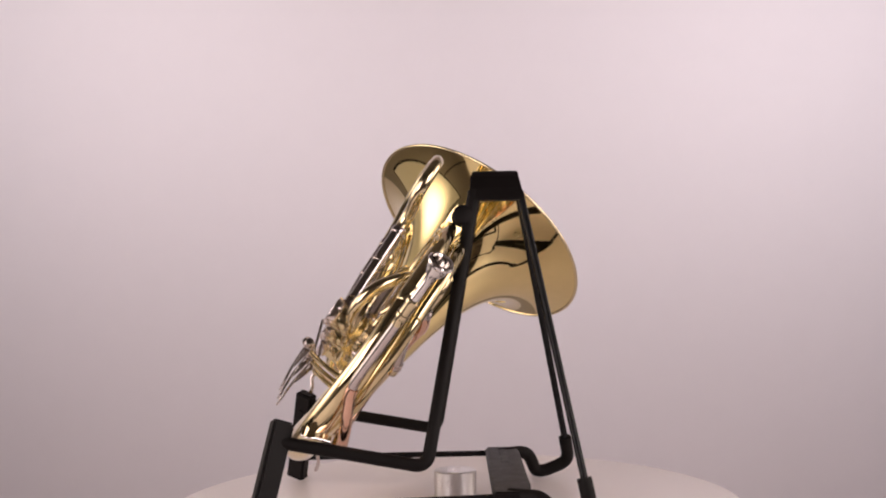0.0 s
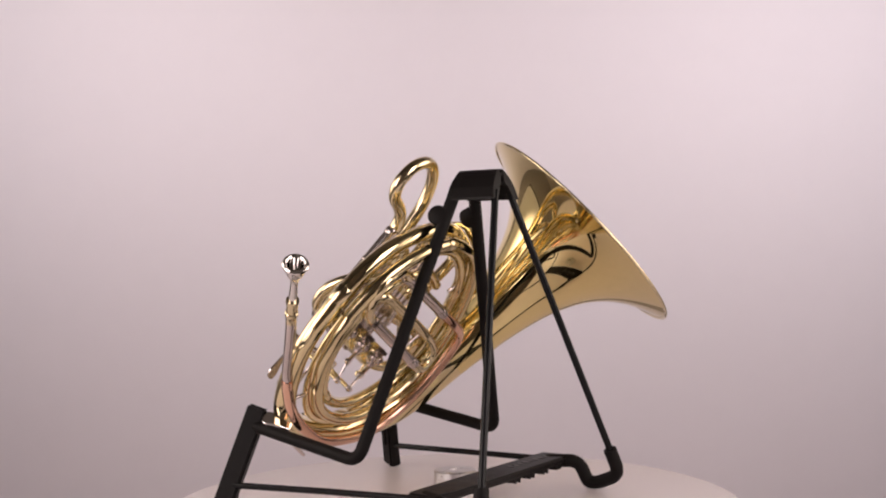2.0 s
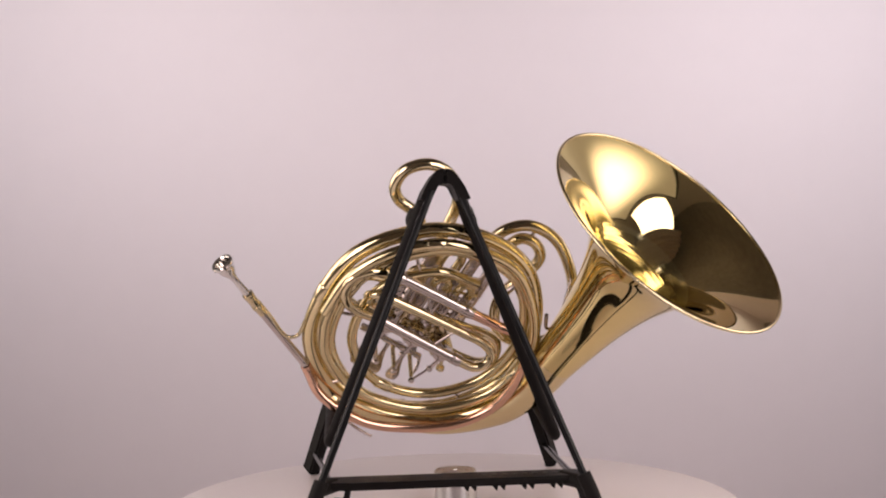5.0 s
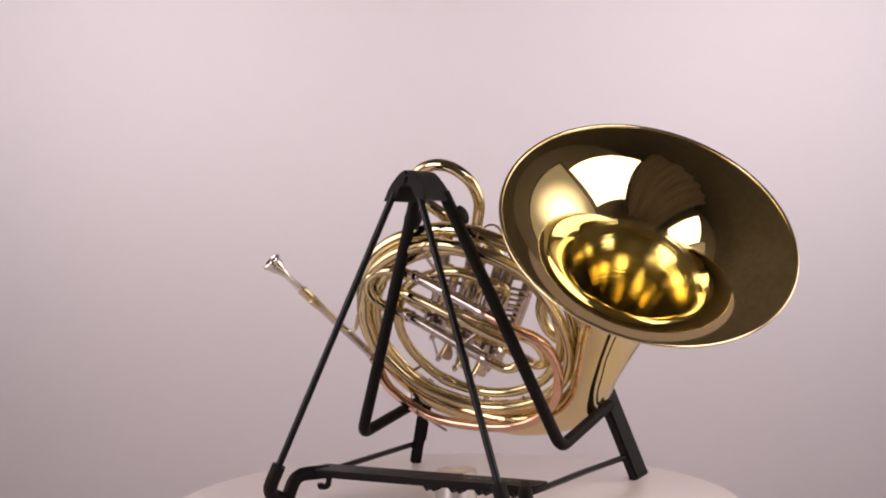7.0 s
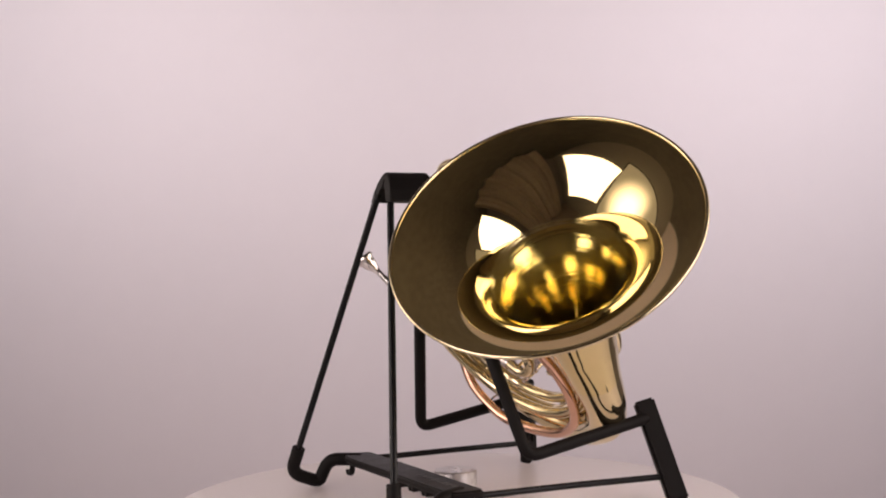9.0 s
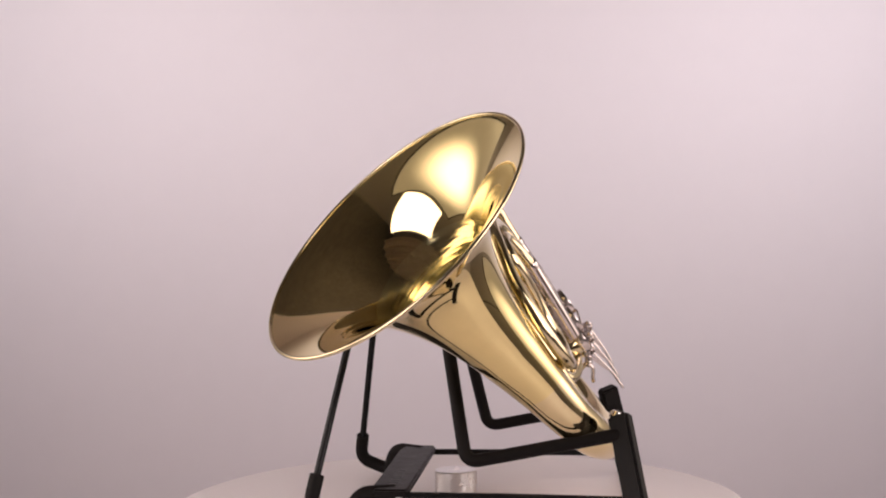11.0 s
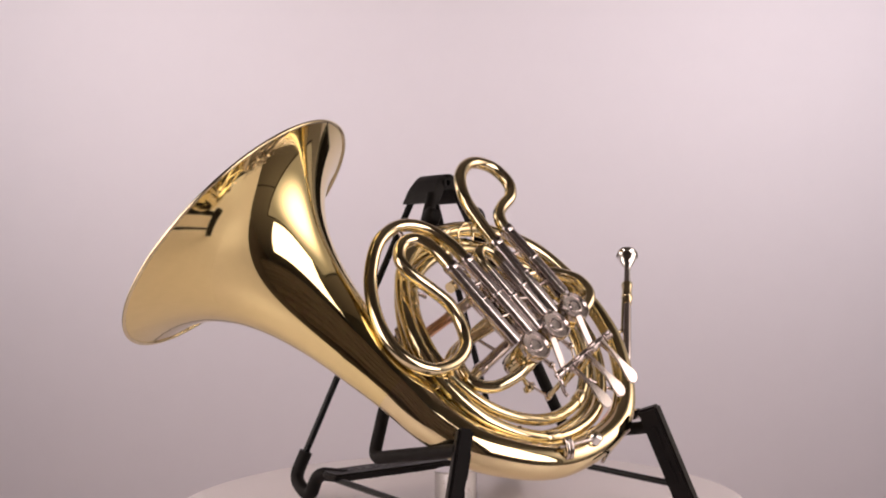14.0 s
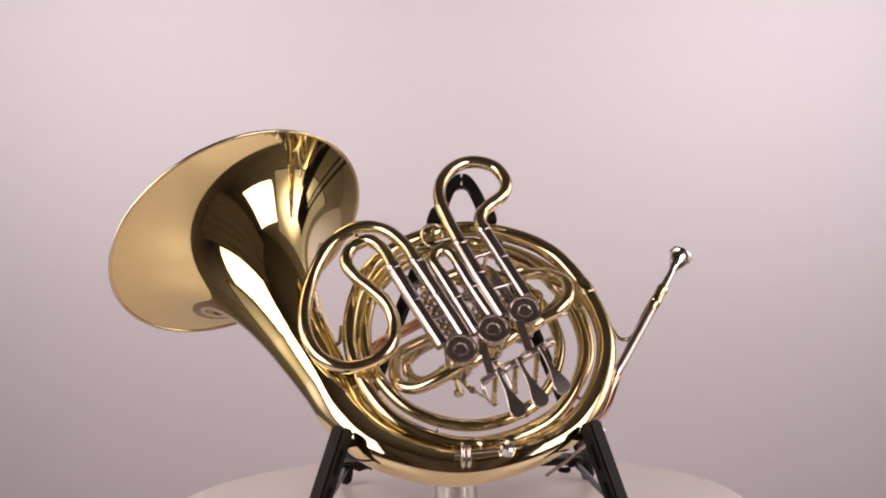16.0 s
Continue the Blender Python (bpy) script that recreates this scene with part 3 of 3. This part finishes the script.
def build_valves():
    for k, (x, y, w) in enumerate(VALVES):
        body = piece("rotary_valve", lathe([(-0.046, 0), (-0.046, 0.0120), (-0.042, 0.0148), (-0.014, 0.0150), (-0.0125, 0.0142), (-0.010, 0.0142), (-0.010, 0)], (x, y, w), (0, 0, 1), 40), GOLD_BRASS, label="round brass rotary valve casing")
        piece("valve_cap", lathe([(-0.011, 0), (-0.011, 0.0166), (-0.0095, 0.0172), (-0.0028, 0.0172), (-0.0012, 0.0167), (-0.0012, 0.0153), (-0.0036, 0.0140), (-0.0038, 0.0085), (-0.0024, 0.0076), (-0.0022, 0.0065), (-0.0034, 0.0055), (-0.0036, 0)], (x, y, w), (0, 0, 1), 48),
              SATIN, body, "dished nickel-silver valve cap")
        piece("stop_arm", block((0.026, 0.005, 0.004), pose(x + 0.006, y - 0.013, w - 0.049, 0, 0, -55), 0.001), NICKEL, body)
        piece("bottom_cap", lathe([(-0.056, 0), (-0.056, 0.0050), (-0.054, 0.0062), (-0.050, 0.0064), (-0.050, 0.0118), (-0.0455, 0.0124), (-0.0455, 0)], (x, y, w), (0, 0, 1), 32), NICKEL, body)
        piece("stop_plate", block((0.017, 0.007, 0.003), pose(x + 0.003, y + 0.0135, w - 0.0505, 0, 0, 25), 0.0008), NICKEL, body, smooth=False)
        for d in (-0.005, 0.005):
            piece("bumper", lathe([(-0.002, 0), (-0.002, 0.0024), (0.003, 0.0024), (0.003, 0)], (x + 0.003 + d, y + 0.0135 + d * 0.45, w - 0.0545), (0, 0, 1), 12), CORK, body, "dark brown bumper")
        piece("knuckle", sweep(smooth_path([(x - 0.004, y - 0.010, w - 0.028), (x + 0.016, y + 0.0, w - 0.028), (x + 0.034, y + 0.016, w - 0.025)]), 0.0068, 16), GOLD_BRASS, body)
    legs = NICKEL
    # long loop of the third slide
    tube("slide_leg", [(-0.029, -0.017, 0.032), (-0.052, 0.027, 0.036), (-0.076, 0.076, 0.040)], 0.0078, legs, "straight nickel-silver slide leg")
    tube("slide_leg", [(-0.051, 0.083, 0.040), (-0.026, 0.034, 0.036), (-0.004, -0.010, 0.032)], 0.0078, legs, "straight nickel-silver slide leg")
    tube("slide_loop", [(-0.0745, 0.073, 0.040), (-0.0775, 0.081, 0.0398), (-0.086, 0.102, 0.038), (-0.101, 0.117, 0.035), (-0.118, 0.113, 0.030), (-0.126, 0.096, 0.027), (-0.118, 0.078, 0.026), (-0.101, 0.0615, 0.024), (-0.084, 0.042, 0.022), (-0.077, 0.019, 0.018),
                        (-0.082, -0.006, 0.015), (-0.101, -0.0215, 0.011), (-0.129, -0.0265, 0.009), (-0.154, -0.0135, 0.008), (-0.168, 0.012, 0.008), (-0.171, 0.044, 0.010), (-0.163, 0.082, 0.0145), (-0.146, 0.116, 0.024),
                        (-0.124, 0.133, 0.030), (-0.102, 0.136, 0.035), (-0.079, 0.126, 0.038), (-0.061, 0.104, 0.040), (-0.0525, 0.086, 0.040), (-0.0495, 0.080, 0.040)], 0.0071, BRASS, "long looped brass valve slide", 0.003)
    # short second slide
    tube("slide_leg", [(0.008, -0.004, 0.034), (-0.012, 0.038, 0.038), (-0.027, 0.069, 0.041)], 0.0066, legs, "straight nickel-silver slide leg")
    tube("slide_leg", [(-0.006, 0.077, 0.042), (0.006, 0.050, 0.040), (0.025, 0.013, 0.036)], 0.0066, legs, "straight nickel-silver slide leg")
    tube("slide_bow", [(-0.025, 0.065, 0.041), (-0.033, 0.081, 0.042), (-0.031, 0.092, 0.042), (-0.022, 0.098, 0.042), (-0.0125, 0.091, 0.042), (-0.004, 0.073, 0.042)], 0.0060, BRASS, "short brass slide bow", 0.002)
    # first slide with the tall crook
    tube("slide_leg", [(0.036, 0.012, 0.040), (0.015, 0.057, 0.044), (-0.003, 0.103, 0.045)], 0.0076, legs, "straight nickel-silver slide leg")
    tube("slide_leg", [(0.024, 0.122, 0.0435), (0.042, 0.081, 0.0425), (0.062, 0.035, 0.041)], 0.0076, legs, "straight nickel-silver slide leg")
    tube("crook", [(-0.001, 0.098, 0.0445), (-0.005, 0.108, 0.0455), (-0.014, 0.132, 0.0475), (-0.022, 0.160, 0.0510), (-0.017, 0.1865, 0.0530), (0.000, 0.2055, 0.0535), (0.021, 0.2115, 0.0530), (0.043, 0.2035, 0.0525), (0.0535, 0.1830, 0.0520),
                   (0.0485, 0.1655, 0.0500), (0.0335, 0.154, 0.0465), (0.0235, 0.1435, 0.0450), (0.0215, 0.130, 0.0437), (0.026, 0.118, 0.043)], 0.0071, BRASS, "tall looped brass crook", 0.003)
    for a, b in (((-0.044, 0.012, 0.035), (-0.018, 0.019, 0.035)), ((-0.064, 0.052, 0.038), (-0.038, 0.058, 0.038)), ((-0.010, 0.034, 0.038), (0.014, 0.034, 0.038)), ((0.022, 0.045, 0.040), (0.054, 0.056, 0.038)),
                 ((0.004, 0.084, 0.043), (0.036, 0.096, 0.041)), ((-0.030, 0.040, 0.036), (-0.013, 0.040, 0.038)), ((0.008, 0.046, 0.040), (0.020, 0.048, 0.041)), ((-0.112, 0.116, 0.033), (-0.117, 0.134, 0.032)),
                 ((-0.020, 0.052, 0.038), (-0.036, 0.053, 0.038)), ((0.012, 0.040, 0.038), (0.022, 0.044, 0.040))):
        piece("stay", sweep([a, np.mean([a, b], 0), b], 0.0024, 10), NICKEL)
    # the rear row of short slides, half hidden behind the front legs
    for x, y, run in ((-0.041, 0.050, 0.052), (-0.012, 0.062, 0.056), (0.018, 0.078, 0.060)):
        top, way = Vector((x, y, 0.013)), Vector((0.436, -0.900, 0.0))
        left, right = top, top + Vector((0.0150, 0.0065, 0.0))
        bow = [tuple(left + way * 0.010), tuple(left - way * 0.004), tuple((left + right) / 2 - way * 0.012), tuple(right - way * 0.004), tuple(right + way * 0.010)]
        tube("rear_slide_bow", bow, 0.0050, GOLD_BRASS, "small brass bow of a rear slide", 0.002)
        for side in (left, right):
            tube("rear_slide_leg", [tuple(side + way * 0.004), tuple(side + way * run * 0.5), tuple(side + way * run)], 0.0056, NICKEL, "short nickel-silver rear slide leg")
    # ladders of small link plates behind the gaps between the legs
    legs_at = (((-0.029, -0.017), (-0.076, 0.076)), ((-0.004, -0.010), (-0.051, 0.083)), ((0.008, -0.004), (-0.027, 0.069)), ((0.025, 0.013), (-0.006, 0.077)), ((0.036, 0.012), (-0.003, 0.103)), ((0.062, 0.035), (0.024, 0.122)))
    for (a0, a1), w, rad in zip(legs_at, (0.036, 0.036, 0.038, 0.040, 0.044, 0.0425), (0.0078, 0.0078, 0.0066, 0.0066, 0.0076, 0.0076)):
        c = Vector((*a0, 0.0)).lerp(Vector((*a1, 0.0)), 0.55)
        band((c.x, c.y, w), Vector((*a1, 0.0)) - Vector((*a0, 0.0)), rad, 0.004, name="slide_collar")
    for k, first_rung, count in ((0, 0.16, 7), (1, 0.22, 6), (3, 0.16, 4), (4, 0.10, 3)):
        (a0, a1), (b0, b1) = legs_at[k], legs_at[k + 1]
        for i in range(count):
            f = first_rung + 0.082 * i
            p, q = Vector((*a0, 0.0)).lerp(Vector((*a1, 0.0)), f), Vector((*b0, 0.0)).lerp(Vector((*b1, 0.0)), f)
            span = (q - p) * (0.5 if k == 4 else 1.0)
            c = p + span / 2
            piece("link_plate", block((span.length * 0.98, 0.0040, 0.0030), pose(c.x, c.y, 0.024 + 0.006 * f, 0, 0, math.degrees(math.atan2(span.y, span.x))), 0.0009), (NICKEL, GOLD_BRASS)[i % 2], smooth=False)
    for p, q in (((-0.076, 0.076, 0.040), (0.45, -0.9, -0.07)), ((-0.0515, 0.084, 0.040), (0.45, -0.9, -0.07)), ((-0.003, 0.103, 0.045), (0.4, -0.9, -0.06)), ((0.024, 0.122, 0.0435), (0.4, -0.9, -0.07))):
        band(p, q, 0.0078, 0.008)
    tube("valve_loop", [(0.062, 0.008, 0.027), (0.073, 0.013, 0.028), (0.094, 0.021, 0.034), (0.108, 0.037, 0.036), (0.109, 0.060, 0.030), (0.098, 0.081, 0.015), (0.078, 0.090, 0.004), (0.055, 0.090, -0.006)], 0.0066, BRASS, "bent brass tube beside the valves")
    tube("outlet_tube", [(-0.008, -0.033, 0.022), (-0.020, -0.040, 0.020), (-0.038, -0.048, 0.013), (-0.058, -0.050, 0.003), (-0.073, -0.041, -0.004), (-0.078, -0.023, -0.009), (-0.073, -0.001, -0.013), (-0.055, 0.014, -0.016), (-0.022, 0.028, -0.016), (0.020, 0.042, -0.010)], 0.0066, BRASS, "looped brass tube below the valves")
    # finger levers on their bar
    a, b = Vector((0.0080, -0.0588, 0.0270)), Vector((0.0825, -0.0286, 0.0548))
    piece("lever_bar", sweep([a, a.lerp(b, 0.5), b], 0.0030, 14), NICKEL, label="nickel-silver lever bar")
    for k0, k1 in ((0.0, 0.10), (0.13, 0.36), (0.39, 0.62), (0.65, 0.87), (0.90, 1.0)):
        h = (k1 - k0) * (b - a).length / 2
        piece("bar_sleeve", lathe([(-h, 0), (-h, 0.0038), (0.0007 - h, 0.0044), (h - 0.0007, 0.0044), (h, 0.0038), (h, 0)], a.lerp(b, (k0 + k1) / 2), b - a, 20), SATIN)
    for p, q in (((0.0100, -0.0220, 0.0440), (0.0190, -0.0555, 0.0300)), ((0.0490, -0.0040, 0.0560), (0.0590, -0.0375, 0.0440))):
        piece("bar_bracket", block((0.0085, 0.0024, (Vector(q) - Vector(p)).length), bar_pose(p, q, (1, 0.3, 0.15)), 0.0006), NICKEL, label="flat nickel-silver bracket", smooth=False)
    paddles = (((0.0235, -0.0535, 0.0365), (0.0403, -0.1092, 0.0435)), ((0.0446, -0.0450, 0.0445), (0.0635, -0.1001, 0.0470)), ((0.0670, -0.0355, 0.0520), (0.0862, -0.0882, 0.0510)))
    for (p, q), (x, y, w) in zip(paddles, reversed(VALVES)):
        p, q = Vector(p), Vector(q)
        way = (q - p).normalized()
        side = way.cross(Vector((0, 0, 1))).normalized()
        up = side.cross(way)
        bm = spoon(p + up * 0.003, q, up, 0.0020, 0.0086, 0.0024, 0.25, 0.0016)
        lever = piece("finger_lever", bm, SATIN, label="spoon-shaped silver finger lever")
        piece("lever_web", block((0.0024, 0.0042, (q - p).length * 0.48), bar_pose(p - up * 0.0020, p.lerp(q, 0.48) + up * 0.0030, side), 0.0007), NICKEL, lever, smooth=False)
        ball = p + Vector((0.0015, -0.0070, -0.0500))
        rod_end = Vector((x + 0.014, y - 0.023, w - 0.049))
        piece("lever_arm", sweep(smooth_path([tuple(p + Vector((-0.002, -0.003, -0.004))), tuple(p + Vector((-0.001, -0.006, -0.020))), tuple(p + Vector((0.000, -0.007, -0.036))), tuple(ball)]), 0.0028, 12), GOLD_BRASS, lever, "curved brass lever arm")
        piece("link_rod", sweep([tuple(ball), tuple(ball.lerp(rod_end, 0.5)), tuple(rod_end)], 0.0015, 8), NICKEL, lever)
        for at in (ball, rod_end):
            piece("ball_joint", lathe([(-0.0042, 0), (-0.003, 0.0030), (0, 0.0042), (0.003, 0.0030), (0.0042, 0)], at, (0, 0, 1), 16), NICKEL, lever)
        turns = np.linspace(0, 5 * 2 * math.pi, 70)
        mid = p + (b - a).normalized() * 0.007
        along = (b - a).normalized()
        e1 = along.orthogonal().normalized()
        e2 = along.cross(e1)
        coil = [mid + along * (0.009 * i / 69) + e1 * 0.0046 * math.cos(s) + e2 * 0.0046 * math.sin(s) for i, s in enumerate(turns)]
        piece("spring", sweep(coil, 0.0006, 6), NICKEL, lever)
    tube("lever_post", [(0.009, -0.058, 0.028), (0.0095, -0.066, 0.028), (0.013, -0.074, 0.022), (0.017, -0.079, 0.020)], 0.0022, NICKEL, "", 0.003, 10)
    piece("drain_screw", lathe([(-0.016, 0), (-0.016, 0.0022), (-0.004, 0.0022), (-0.004, 0.0052), (0.0, 0.0056), (0.002, 0.004), (0.002, 0)], (-0.013, -0.058, 0.002), (0.1, -0.9, -0.1), 20), BRASS)
    # hoop for the finger and the hook for the little finger
    piece("finger_hoop", ring((-0.032, 0.1205, 0.0375), (0.17, -0.6, 0.82), 0.0122, 0.0013, 36), BRASS, label="thin brass hoop")
    tube("finger_hook", [(-0.162, 0.078, 0.004), (-0.1545, 0.0520, -0.010), (-0.1490, 0.0298, -0.014), (-0.1425, 0.0180, -0.015), (-0.1350, 0.0185, -0.015), (-0.1327, 0.0390, -0.015)], 0.0023, NICKEL, "thin silver finger hook", 0.003, 10)


build_bell()
build_leadpipe()
build_valves()


def motions():
    """The disc turns at an even pace and carries the stand and the horn round with it."""
    rows = [(0.5 * i, pose(0, 0, 0, 0, 0, TURN * 0.5 * i)) for i in range(33)]
    for carried in (turntable, stand, horn):
        walk(carried, rows)


motions()
